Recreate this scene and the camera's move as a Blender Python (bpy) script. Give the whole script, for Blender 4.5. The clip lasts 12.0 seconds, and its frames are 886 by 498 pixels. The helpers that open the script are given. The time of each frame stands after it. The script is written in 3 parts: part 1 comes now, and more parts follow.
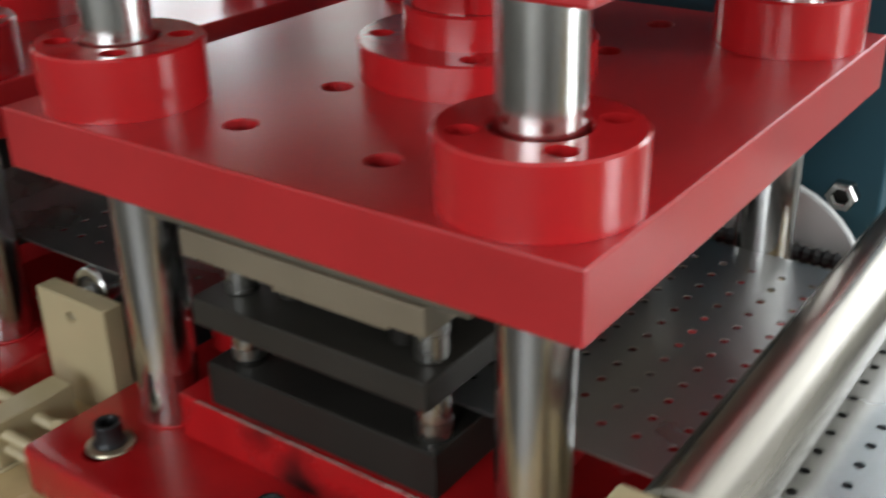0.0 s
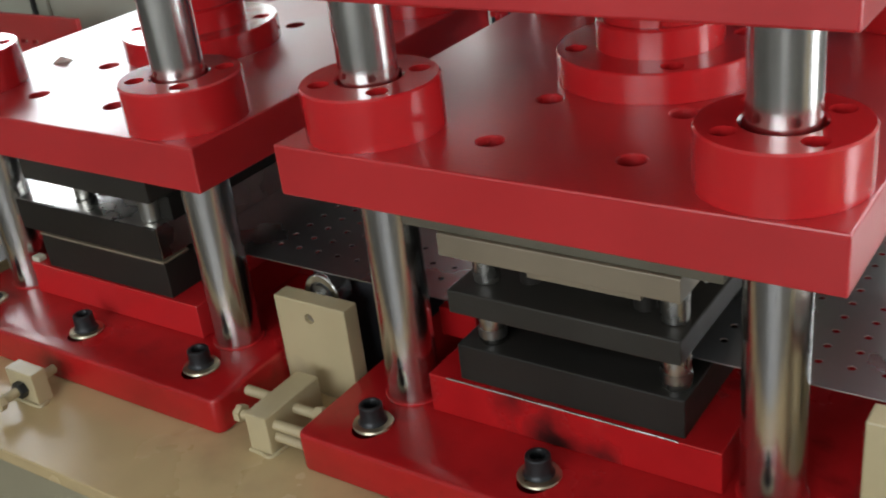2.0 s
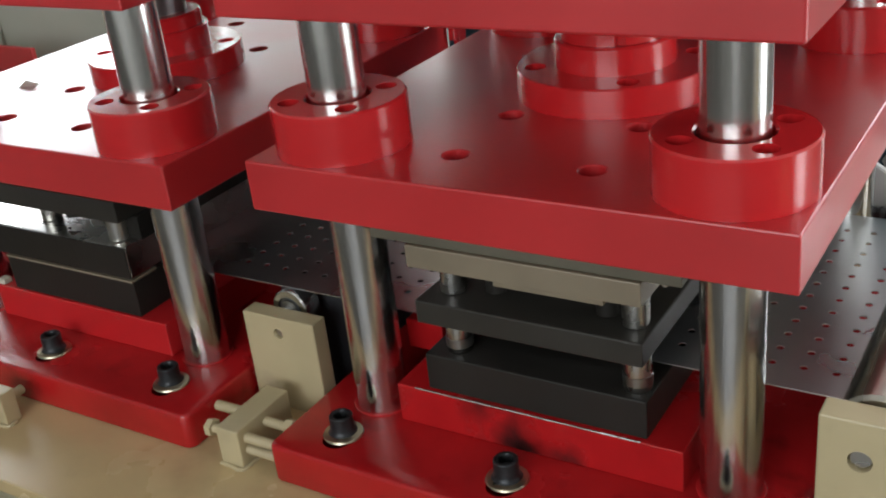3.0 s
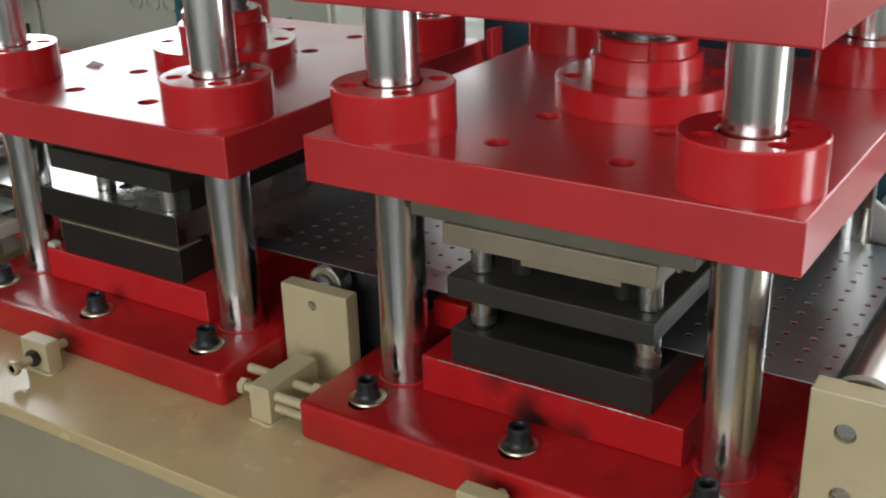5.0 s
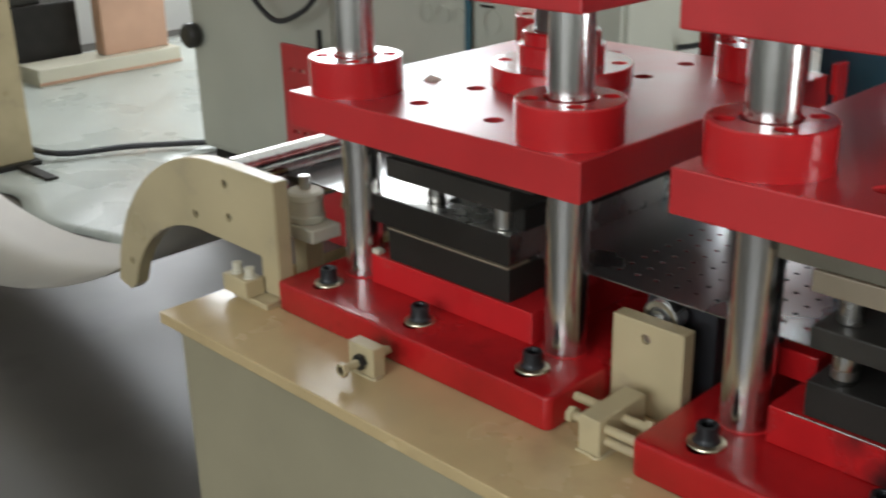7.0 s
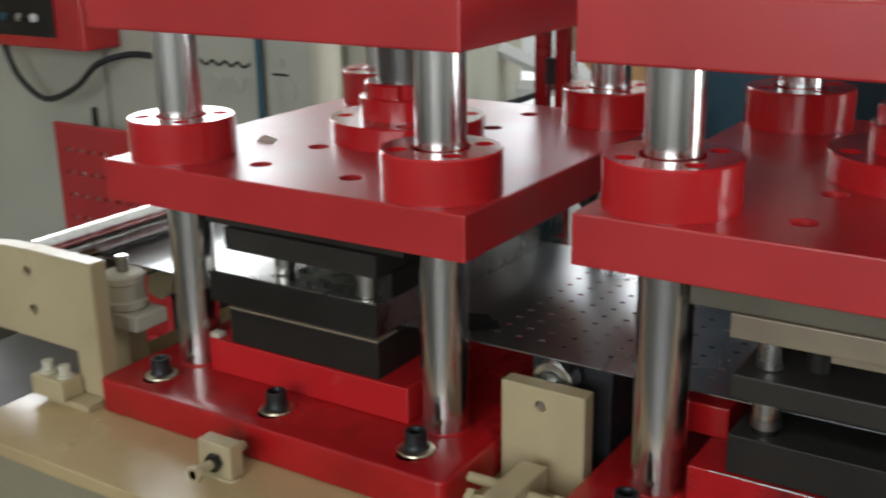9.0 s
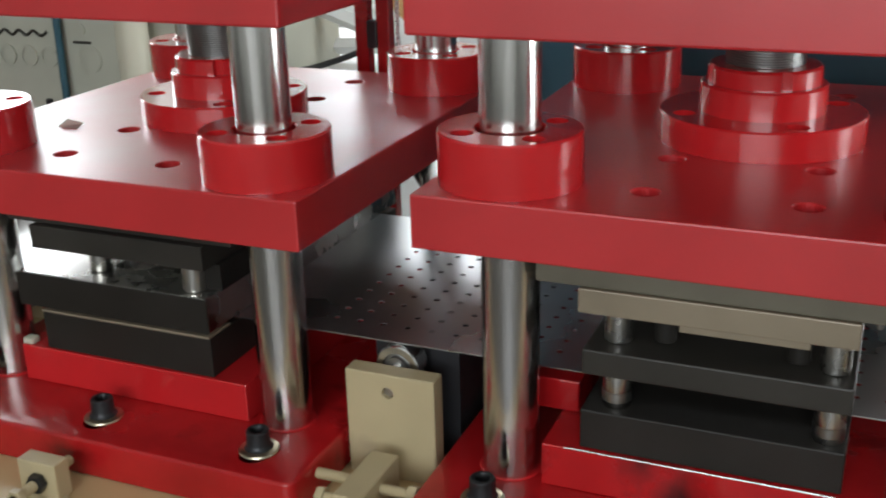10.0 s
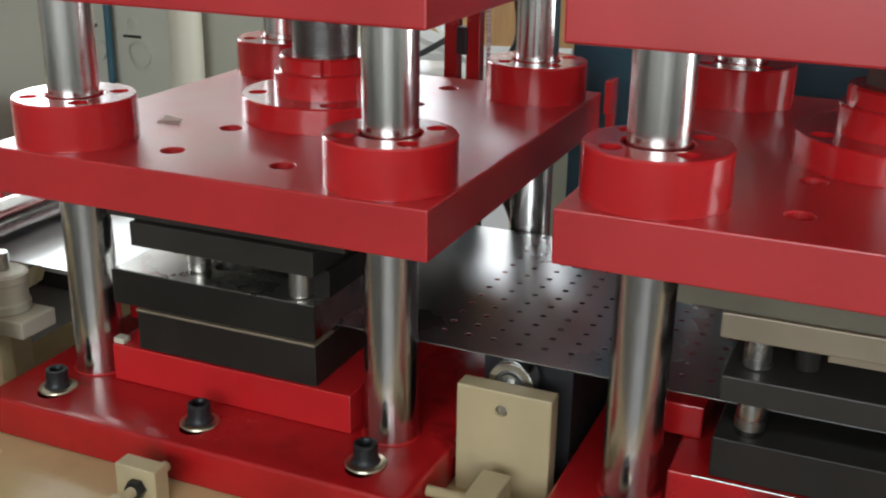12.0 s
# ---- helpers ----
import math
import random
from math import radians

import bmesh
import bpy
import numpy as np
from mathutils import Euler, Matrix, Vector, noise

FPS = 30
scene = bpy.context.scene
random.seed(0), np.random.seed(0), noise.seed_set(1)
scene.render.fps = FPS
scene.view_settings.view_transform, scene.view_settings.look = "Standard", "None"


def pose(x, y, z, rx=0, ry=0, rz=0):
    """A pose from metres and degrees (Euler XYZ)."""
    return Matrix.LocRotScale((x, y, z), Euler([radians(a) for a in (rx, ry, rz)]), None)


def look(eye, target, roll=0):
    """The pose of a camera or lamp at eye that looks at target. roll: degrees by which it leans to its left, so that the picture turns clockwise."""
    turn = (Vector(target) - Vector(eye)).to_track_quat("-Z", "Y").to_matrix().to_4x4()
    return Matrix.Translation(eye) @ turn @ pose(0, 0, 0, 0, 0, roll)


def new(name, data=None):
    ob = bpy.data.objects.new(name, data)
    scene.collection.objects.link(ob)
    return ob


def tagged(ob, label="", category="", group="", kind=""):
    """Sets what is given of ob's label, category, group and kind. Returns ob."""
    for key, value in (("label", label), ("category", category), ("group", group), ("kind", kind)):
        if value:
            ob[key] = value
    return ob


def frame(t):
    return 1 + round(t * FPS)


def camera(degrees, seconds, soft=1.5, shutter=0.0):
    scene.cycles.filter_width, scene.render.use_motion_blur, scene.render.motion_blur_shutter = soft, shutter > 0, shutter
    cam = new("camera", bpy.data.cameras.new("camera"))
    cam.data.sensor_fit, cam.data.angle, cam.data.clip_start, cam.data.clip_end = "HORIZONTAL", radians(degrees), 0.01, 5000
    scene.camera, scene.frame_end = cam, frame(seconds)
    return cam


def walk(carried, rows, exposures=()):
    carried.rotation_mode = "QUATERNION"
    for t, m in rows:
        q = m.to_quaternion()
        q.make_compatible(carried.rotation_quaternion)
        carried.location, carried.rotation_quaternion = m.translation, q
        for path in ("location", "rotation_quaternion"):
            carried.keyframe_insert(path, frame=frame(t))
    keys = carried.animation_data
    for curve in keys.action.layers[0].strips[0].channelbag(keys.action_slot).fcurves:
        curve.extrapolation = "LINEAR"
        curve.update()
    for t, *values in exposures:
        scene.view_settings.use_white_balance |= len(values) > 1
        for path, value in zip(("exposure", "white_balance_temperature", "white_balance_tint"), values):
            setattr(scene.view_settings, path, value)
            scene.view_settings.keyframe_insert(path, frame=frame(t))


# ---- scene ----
cam = camera(44.0, 12.0, soft=2.0, shutter=0.5)
PATH = [
    (0, (1.0859, -0.5790, 0.7455), (0.0273, 0.8800, -0.1210), -1.23),
    (0.5, (1.0324, -0.7462, 0.7604), (-0.0187, 0.7215, -0.1005), -1.76),
    (1, (0.9738, -0.7867, 0.8066), (-0.0946, 0.6396, -0.1012), -4.88),
    (1.5, (0.9383, -0.7705, 0.8384), (-0.1555, 0.6097, -0.1096), -7.78),
    (2, (0.9883, -0.8434, 0.8544), (-0.0760, 0.5901, -0.0469), -7.14),
    (2.5, (1.0022, -0.9214, 0.8527), (-0.0032, 0.5860, 0.0060), -5.65),
    (3, (0.9983, -0.8912, 0.8548), (-0.0019, 0.6113, -0.0068), -6.60),
    (3.2, (1.0104, -1.0021, 0.8312), (0.0652, 0.5835, 0.0615), -3.41),
    (4.8, (1.0360, -1.0597, 0.8148), (0.0509, 0.5098, 0.0624), -1.31),
    (5, (1.0347, -1.0408, 0.8222), (0.0225, 0.5016, 0.0500), -1.70),
    (5.5, (0.9990, -1.0903, 0.7836), (-0.0179, 0.4733, 0.0619), -0.44),
    (6, (0.9322, -1.1047, 0.7629), (-0.0646, 0.4721, 0.0419), -1.21),
    (6.5, (0.8972, -1.1448, 0.7493), (-0.2216, 0.3726, 0.0815), 0.04),
    (6.7, (0.8851, -1.1278, 0.8359), (-0.3336, 0.2688, 0.0847), -1.11),
    (8.3, (0.8501, -1.1106, 0.7871), (-0.6370, 0.0906, 0.1991), 0.54),
    (8.5, (0.7832, -1.1021, 0.7985), (-0.5725, 0.2378, 0.1930), -0.36),
    (9, (0.6686, -1.0902, 0.7622), (-0.3608, 0.5122, 0.1517), -0.95),
    (9.5, (0.6188, -1.0828, 0.7490), (-0.2237, 0.6190, 0.1213), -0.63),
    (10, (0.6211, -1.0245, 0.7765), (-0.1180, 0.6968, 0.0757), -1.53),
    (10.5, (0.6163, -1.0585, 0.7598), (-0.0423, 0.7090, 0.0949), -0.64),
    (11, (0.5369, -1.1032, 0.7452), (-0.1175, 0.6780, 0.1134), 0.82),
    (11.5, (0.4926, -1.0827, 0.7470), (-0.2078, 0.6773, 0.1052), 1.17),
    (12, (0.4659, -1.0461, 0.7686), (-0.2719, 0.6813, 0.0816), 0.84),
]
EXPOSURES = [(0, -0.10), (1, -0.08), (5.5, -0.06), (6.5, 0.02), (8.3, -0.18), (9, -0.16), (10, 0.0), (12, 0.04)]
walk(cam, [(t, look(eye, target, roll)) for t, eye, target, roll in PATH], EXPOSURES)

# ---- world and lights ----
world = bpy.data.worlds.new("sky")
scene.world = world
world.use_nodes = True
sky = world.node_tree.nodes.new("ShaderNodeTexSky")
sky.sky_type, sky.sun_disc = "NISHITA", False
sky.sun_elevation, sky.sun_rotation = radians(65), radians(200)
world.node_tree.links.new(sky.outputs[0], world.node_tree.nodes["Background"].inputs[0])
world.node_tree.nodes["Background"].inputs[1].default_value = 0.12

sun = new("sun", bpy.data.lights.new("sun", "SUN"))
sun.data.energy, sun.data.angle, sun.data.color = 1.0, radians(12), (1.0, 0.95, 0.86)
sun.matrix_world = look((0, 0, 10), (1.5, 4.5, 0.0))

FLOOR = -0.78
HALL = (-7.2, 6.5, -5.5, 8.0, 4.6)  # x0, x1, y0, y1, ceiling


def window_lamp(name, where, to, wide, high, power, color):
    data = bpy.data.lights.new(name, "AREA")
    data.shape, data.size, data.size_y, data.energy, data.color = "RECTANGLE", wide, high, power, color
    ob = new(name, data)
    ob.matrix_world = look(where, to)
    return ob


DAY = (0.93, 0.97, 1.0)
window_lamp("window_light", (-7.15, 5.2, 2.6), (0, 5.2, 2.6), 5.0, 3.2, 430, DAY)
window_lamp("window_light", (6.45, 2.2, 1.2), (0, 2.2, 1.2), 1.8, 3.6, 270, DAY)
window_lamp("window_light", (1.2, -5.45, 1.9), (1.2, 0, 1.5), 4.0, 2.0, 190, DAY)
window_lamp("window_light", (0.0, 7.95, 2.95), (0, 0, 2.3), 9.0, 2.7, 430, DAY)


# ---- materials ----
def nodes_of(name):
    m = bpy.data.materials.new(name)
    m.use_nodes = True
    t = m.node_tree
    return m, t, t.nodes["Principled BSDF"]


def noise_node(t, scale, detail=4.0, stretch=None):
    co = t.nodes.new("ShaderNodeTexCoord")
    n = t.nodes.new("ShaderNodeTexNoise")
    n.inputs["Scale"].default_value, n.inputs["Detail"].default_value = scale, detail
    src = co.outputs["Object"]
    if stretch:
        mp = t.nodes.new("ShaderNodeMapping")
        mp.inputs["Scale"].default_value = stretch
        t.links.new(src, mp.inputs[0])
        src = mp.outputs[0]
    t.links.new(src, n.inputs["Vector"])
    return n


def ramp(t, fac, stops):
    r = t.nodes.new("ShaderNodeValToRGB")
    while len(r.color_ramp.elements) < len(stops):
        r.color_ramp.elements.new(0.5)
    for e, (p, c) in zip(r.color_ramp.elements, stops):
        e.position, e.color = p, (*c, 1) if len(c) == 3 else c
    t.links.new(fac, r.inputs[0])
    return r.outputs[0]


def grey(v):
    return (v, v, v)


def surface(name, base, rough, metal=0.0, vary=0.12, scale=6.0, fine=90.0, bump=0.05, stretch=None, spots=None, coat=0.0, coat_rough=0.12, spec=0.5, rough_vary=0.08, spot_scale=18.0, spot_level=0.66, spot_soft=0.06):
    """A paint or metal with broad and fine variation, relief and, if spots is a colour, worn or dirty spots."""
    m, t, p = nodes_of(name)
    big = noise_node(t, scale, 5.0, stretch)
    small = noise_node(t, fine, 6.0, stretch)
    lo, hi = [tuple(max(0.0, c * k) for c in base) for k in (1 - vary, 1 + vary)]
    col = ramp(t, big.outputs[0], [(0.3, lo), (0.7, hi)])
    if spots:
        sp = noise_node(t, spot_scale, 8.0)
        mask = ramp(t, sp.outputs[0], [(spot_level, grey(0)), (spot_level + spot_soft, grey(1))])
        mix = t.nodes.new("ShaderNodeMix")
        mix.data_type = "RGBA"
        t.links.new(mask, mix.inputs[0])
        t.links.new(col, mix.inputs[6])
        mix.inputs[7].default_value = (*spots, 1)
        col = mix.outputs[2]
    t.links.new(col, p.inputs["Base Color"])
    t.links.new(ramp(t, big.outputs[0], [(0.25, grey(max(0.02, rough - rough_vary))), (0.75, grey(rough + rough_vary))]), p.inputs["Roughness"])
    p.inputs["Metallic"].default_value = metal
    p.inputs["Coat Weight"].default_value, p.inputs["Coat Roughness"].default_value = coat, coat_rough
    p.inputs["Specular IOR Level"].default_value = spec
    b = t.nodes.new("ShaderNodeBump")
    b.inputs["Strength"].default_value, b.inputs["Distance"].default_value = bump, 0.002
    t.links.new(small.outputs[0], b.inputs["Height"])
    t.links.new(b.outputs[0], p.inputs["Normal"])
    return m


RED = surface("red_paint", (0.51, 0.016, 0.019), 0.20, vary=0.08, scale=5, fine=140, bump=0.08, rough_vary=0.06, coat=0.5, coat_rough=0.14)
RED_TOP = surface("red_paint_flat", (0.46, 0.016, 0.019), 0.36, vary=0.10, scale=7, fine=160, bump=0.10, rough_vary=0.07, coat=0.8, coat_rough=0.34)
RED_GREASY = surface("red_paint_greasy", (0.42, 0.010, 0.012), 0.26, vary=0.15, scale=7, fine=120, bump=0.12, spots=(0.022, 0.006, 0.006), spot_scale=7, spot_level=0.52, spot_soft=0.14)
RED_DIRTY = surface("red_paint_oily", (0.38, 0.009, 0.011), 0.22, vary=0.20, scale=9, fine=120, bump=0.14, spots=(0.16, 0.006, 0.006), spot_scale=14, spot_level=0.60, spot_soft=0.2)
CREAM = surface("cream_paint", (0.46, 0.38, 0.225), 0.34, vary=0.08, scale=7, fine=130, bump=0.10, spots=(0.36, 0.29, 0.19), spot_scale=11, spot_level=0.60, spot_soft=0.2)
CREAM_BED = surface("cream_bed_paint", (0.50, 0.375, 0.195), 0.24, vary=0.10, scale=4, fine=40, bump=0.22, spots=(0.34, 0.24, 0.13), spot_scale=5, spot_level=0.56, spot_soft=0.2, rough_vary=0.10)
# bed cream again, darkened for the shade on the upright sides
BED_SHADED = surface("shaded_cream_paint", (0.31, 0.275, 0.18), 0.42, vary=0.10, scale=3, fine=60, bump=0.10, spots=(0.22, 0.20, 0.145), spot_scale=4, spot_level=0.58, spot_soft=0.2)
CREAM_PALE = surface("pale_cream_paint", (0.56, 0.53, 0.42), 0.45, vary=0.06, scale=3, fine=60, bump=0.06)
GREEN_GREY = surface("grey_green_paint", (0.44, 0.44, 0.365), 0.5, vary=0.07, scale=2.5, fine=50, bump=0.06)
CHROME = surface("polished_chrome", (0.66, 0.65, 0.63), 0.20, metal=1.0, vary=0.20, scale=70, fine=260, bump=0.14, stretch=(1, 1, 0.02), rough_vary=0.07)
ROLLER = surface("worn_roller_steel", (0.42, 0.39, 0.34), 0.26, metal=1.0, vary=0.22, scale=30, fine=200, bump=0.08, stretch=(1, 0.04, 1), rough_vary=0.08)
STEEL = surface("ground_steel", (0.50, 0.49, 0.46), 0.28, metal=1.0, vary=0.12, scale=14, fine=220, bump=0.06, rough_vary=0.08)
SHEET = surface("galvanised_sheet", (0.56, 0.57, 0.57), 0.29, metal=0.96, vary=0.10, scale=5, fine=60, bump=0.03, rough_vary=0.07)
DULL = surface("dull_galvanised_strip", (0.32, 0.295, 0.25), 0.5, metal=0.3, vary=0.10, scale=4, fine=60, bump=0.04)
THREAD = surface("threaded_steel", (0.34, 0.34, 0.33), 0.34, metal=1.0, vary=0.15, scale=20, fine=200, bump=0.05)
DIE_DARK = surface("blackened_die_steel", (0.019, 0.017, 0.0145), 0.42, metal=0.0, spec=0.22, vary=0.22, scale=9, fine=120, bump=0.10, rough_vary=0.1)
DIE_GREY = surface("dark_ground_die_steel", (0.034, 0.031, 0.026), 0.38, metal=0.10, spec=0.28, vary=0.15, scale=9, fine=160, bump=0.06)
DIE_OLIVE = surface("olive_grey_die_steel", (0.13, 0.118, 0.085), 0.42, metal=0.2, vary=0.12, scale=9, fine=140, bump=0.06)
DIE_TAN = surface("tan_die_steel", (0.26, 0.215, 0.15), 0.40, metal=0.3, vary=0.10, scale=9, fine=140, bump=0.06)
BOLT = surface("black_oxide_bolt", (0.025, 0.026, 0.028), 0.36, metal=0.5, vary=0.2, scale=40, fine=300, bump=0.15)
WASHER = surface("brass_toned_washer", (0.46, 0.40, 0.29), 0.33, metal=1.0, vary=0.15, scale=40, fine=200, bump=0.1)
TEAL = surface("dark_teal_paint", (0.020, 0.085, 0.118), 0.42, vary=0.15, scale=3, fine=60, bump=0.06)
CONCRETE = surface("grey_floor", (0.075, 0.068, 0.059), 0.40, vary=0.22, scale=1.2, fine=24, bump=0.10, spots=(0.055, 0.050, 0.044), spot_scale=3.0, spot_level=0.55, spot_soft=0.2, rough_vary=0.12)
PLASTER = surface("wall_plaster", (0.58, 0.58, 0.55), 0.8, vary=0.07, scale=1.0, fine=30, bump=0.1)
CEIL = surface("ceiling_board", (0.70, 0.70, 0.68), 0.8, vary=0.06, scale=1.0, fine=20, bump=0.1)
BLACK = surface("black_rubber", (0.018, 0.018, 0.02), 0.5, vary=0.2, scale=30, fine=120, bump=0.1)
WOOD = surface("plywood", (0.52, 0.30, 0.13), 0.55, vary=0.18, scale=5, fine=50, bump=0.1, stretch=(6, 6, 0.6))
COPPER = surface("copper_toned_board", (0.50, 0.30, 0.20), 0.5, vary=0.10, scale=4, fine=50, bump=0.08)
YELLOW = surface("yellow_paint", (0.62, 0.32, 0.03), 0.4, vary=0.15, scale=10, fine=60, bump=0.1)
WHITE = surface("white_film", (0.75, 0.75, 0.74), 0.35, vary=0.05, scale=3, fine=40, bump=0.1)
PALE_FLOOR = surface("pale_floor_paint", (0.46, 0.49, 0.45), 0.30, vary=0.08, scale=2, fine=14, bump=0.25)
PAPER = surface("pale_paper", (0.86, 0.83, 0.75), 0.8, vary=0.06, scale=30, fine=120, bump=0.1)


# ---- mesh helpers ----
def part(name, bm, material, parent=None, label="", smooth=False):
    me = bpy.data.meshes.new(name)
    bm.to_mesh(me)
    bm.free()
    me.materials.append(material)
    for poly in me.polygons:
        poly.use_smooth = smooth
    if smooth:
        me.set_sharp_from_angle(angle=radians(35))
    ob = new(name, me)
    if parent:
        ob.parent = parent
    if label:
        ob["label"] = label
    return ob


def thing(name, label, category, group="", kind=""):
    return tagged(new(name), label, category, group, kind)


def add_box(bm, x0, x1, y0, y1, z0, z1, bevel=0.0, seg=2, upright=0.0):
    """A box; upright rounds the four standing edges first, bevel all the others."""
    made = bmesh.ops.create_cube(bm, size=1.0, matrix=Matrix.Translation(((x0 + x1) / 2, (y0 + y1) / 2, (z0 + z1) / 2)) @ Matrix.Diagonal((x1 - x0, y1 - y0, z1 - z0, 1)))
    vs = made["verts"]
    es = list({e for v in vs for e in v.link_edges})
    if upright:
        up = [e for e in es if abs(e.verts[0].co.z - e.verts[1].co.z) > 1e-6]
        r = bmesh.ops.bevel(bm, geom=up, offset=upright, segments=4, affect="EDGES", profile=0.5)
        fs = {f for f in bm.faces if any(v in vs or v in r["verts"] for v in f.verts)}
        es = [e for f in fs if abs(f.normal.z) > 0.9 for e in f.edges]
        es = list(set(es))
    if bevel:
        bmesh.ops.bevel(bm, geom=es, offset=bevel, segments=seg, affect="EDGES", profile=0.5)
    return bm


def box(x0, x1, y0, y1, z0, z1, bevel=0.0, seg=2, upright=0.0):
    return add_box(bmesh.new(), x0, x1, y0, y1, z0, z1, bevel, seg, upright)


def add_lathe(bm, profile, n=40, m=None, close=True):
    """Turns (radius, height) pairs round z."""
    m = m or Matrix()
    rings = []
    for r, z in profile:
        if r < 1e-7:
            rings.append([bm.verts.new(m @ Vector((0, 0, z)))])
        else:
            rings.append([bm.verts.new(m @ Vector((r * math.cos(2 * math.pi * i / n), r * math.sin(2 * math.pi * i / n), z))) for i in range(n)])
    for a, b in zip(rings, rings[1:]):
        for i in range(n):
            j = (i + 1) % n
            if len(a) == 1 and len(b) == 1:
                continue
            if len(a) == 1:
                bm.faces.new((a[0], b[j], b[i]))
            elif len(b) == 1:
                bm.faces.new((a[i], a[j], b[0]))
            else:
                bm.faces.new((a[i], a[j], b[j], b[i]))
    return bm


def lathe(profile, n=40, m=None):
    return add_lathe(bmesh.new(), profile, n, m)


def rod_profile(r, z0, z1, c=0.002):
    return [(0, z0), (r - c, z0), (r, z0 + c), (r, z1 - c), (r - c, z1), (0, z1)]


def along(p, axis):
    """A matrix whose z runs along the axis ('x', 'y', '-y') from p."""
    turn = {"x": pose(0, 0, 0, 0, 90, 0), "y": pose(0, 0, 0, -90, 0, 0), "-y": pose(0, 0, 0, 90, 0, 0), "-x": pose(0, 0, 0, 0, -90, 0), "z": Matrix()}[axis]
    return Matrix.Translation(p) @ turn


def cut(bm, cutters):
    """The bmesh minus the cutter bmesh (a boolean worked out at once)."""
    a, b = bpy.data.meshes.new("a"), bpy.data.meshes.new("b")
    bmesh.ops.recalc_face_normals(bm, faces=bm.faces)
    bmesh.ops.recalc_face_normals(cutters, faces=cutters.faces)
    bm.to_mesh(a), cutters.to_mesh(b)
    oa, ob = new("a", a), new("b", b)
    mod = oa.modifiers.new("cut", "BOOLEAN")
    mod.operation, mod.object, mod.solver = "DIFFERENCE", ob, "EXACT"
    out = bmesh.new()
    out.from_mesh(oa.evaluated_get(bpy.context.evaluated_depsgraph_get()).to_mesh())
    for o in (oa, ob):
        bpy.data.objects.remove(o)
    bm.free(), cutters.free()
    return out


def tube(points, r, n=8, smooth_steps=6):
    """A round cable through the points."""
    pts = [Vector(p) for p in points]
    path = []
    for i in range(len(pts) - 1):
        p0, p1, p2, p3 = pts[max(0, i - 1)], pts[i], pts[i + 1], pts[min(len(pts) - 1, i + 2)]
        for k in range(smooth_steps):
            t = k / smooth_steps
            path.append(0.5 * ((2 * p1) + (p2 - p0) * t + (2 * p0 - 5 * p1 + 4 * p2 - p3) * t * t + (3 * p1 - p0 - 3 * p2 + p3) * t ** 3))
    path.append(pts[-1])
    bm = bmesh.new()
    prev = None
    for i, p in enumerate(path):
        d = (path[min(i + 1, len(path) - 1)] - path[max(i - 1, 0)]).normalized()
        side = d.cross(Vector((0, 0, 1)))
        side = side.normalized() if side.length > 1e-4 else Vector((1, 0, 0))
        up = side.cross(d)
        ring = [bm.verts.new(p + r * (math.cos(2 * math.pi * k / n) * side + math.sin(2 * math.pi * k / n) * up)) for k in range(n)]
        if prev:
            for k in range(n):
                bm.faces.new((prev[k], prev[(k + 1) % n], ring[(k + 1) % n], ring[k]))
        prev = ring
    return bm


# ---- hall ----
def wall_with_openings(name, axis, at, a0, a1, z0, z1, holes, out):
    bm = bmesh.new()
    cuts = bmesh.new()
    lo, hi = min(at, at + out), max(at, at + out)
    dims = (lambda u0, u1, w0, w1, p, q: (p, q, u0, u1, w0, w1)) if axis == "x" else (lambda u0, u1, w0, w1, p, q: (u0, u1, p, q, w0, w1))
    add_box(bm, *dims(a0, a1, z0, z1, lo, hi))
    for u0, u1, w0, w1 in holes:
        add_box(cuts, *dims(u0, u1, w0, w1, lo - 0.1, hi + 0.1))
    return tagged(part(name, cut(bm, cuts) if holes else bm, PLASTER), "pale grey plaster wall of the factory hall", "wall", kind="structure")


X0, X1, Y0, Y1, ZC = HALL
tagged(part("floor", box(X0 - 0.3, X1 + 0.3, Y0 - 0.3, Y1 + 0.3, FLOOR - 0.2, FLOOR), CONCRETE), "stained grey concrete factory floor", "floor", kind="structure")
tagged(part("ceiling", box(X0 - 0.3, X1 + 0.3, Y0 - 0.3, Y1 + 0.3, ZC, ZC + 0.2), CEIL), "plain grey factory ceiling", "ceiling", kind="structure")
wall_with_openings("wall_west", "x", X0, Y0, Y1, FLOOR, ZC, [(2.7, 7.7, 1.0, 4.2)], -0.25)
wall_with_openings("wall_east", "x", X1, Y0, Y1, FLOOR, ZC, [(1.3, 3.1, -0.6, 3.0)], 0.25)
wall_with_openings("wall_south", "y", Y0, X0, X1, FLOOR, ZC, [(-0.8, 3.2, 0.9, 2.9)], -0.25)
wall_with_openings("wall_north", "y", Y1, X0, X1, FLOOR, ZC, [(-4.5, 4.5, 1.6, 4.3)], 0.25)


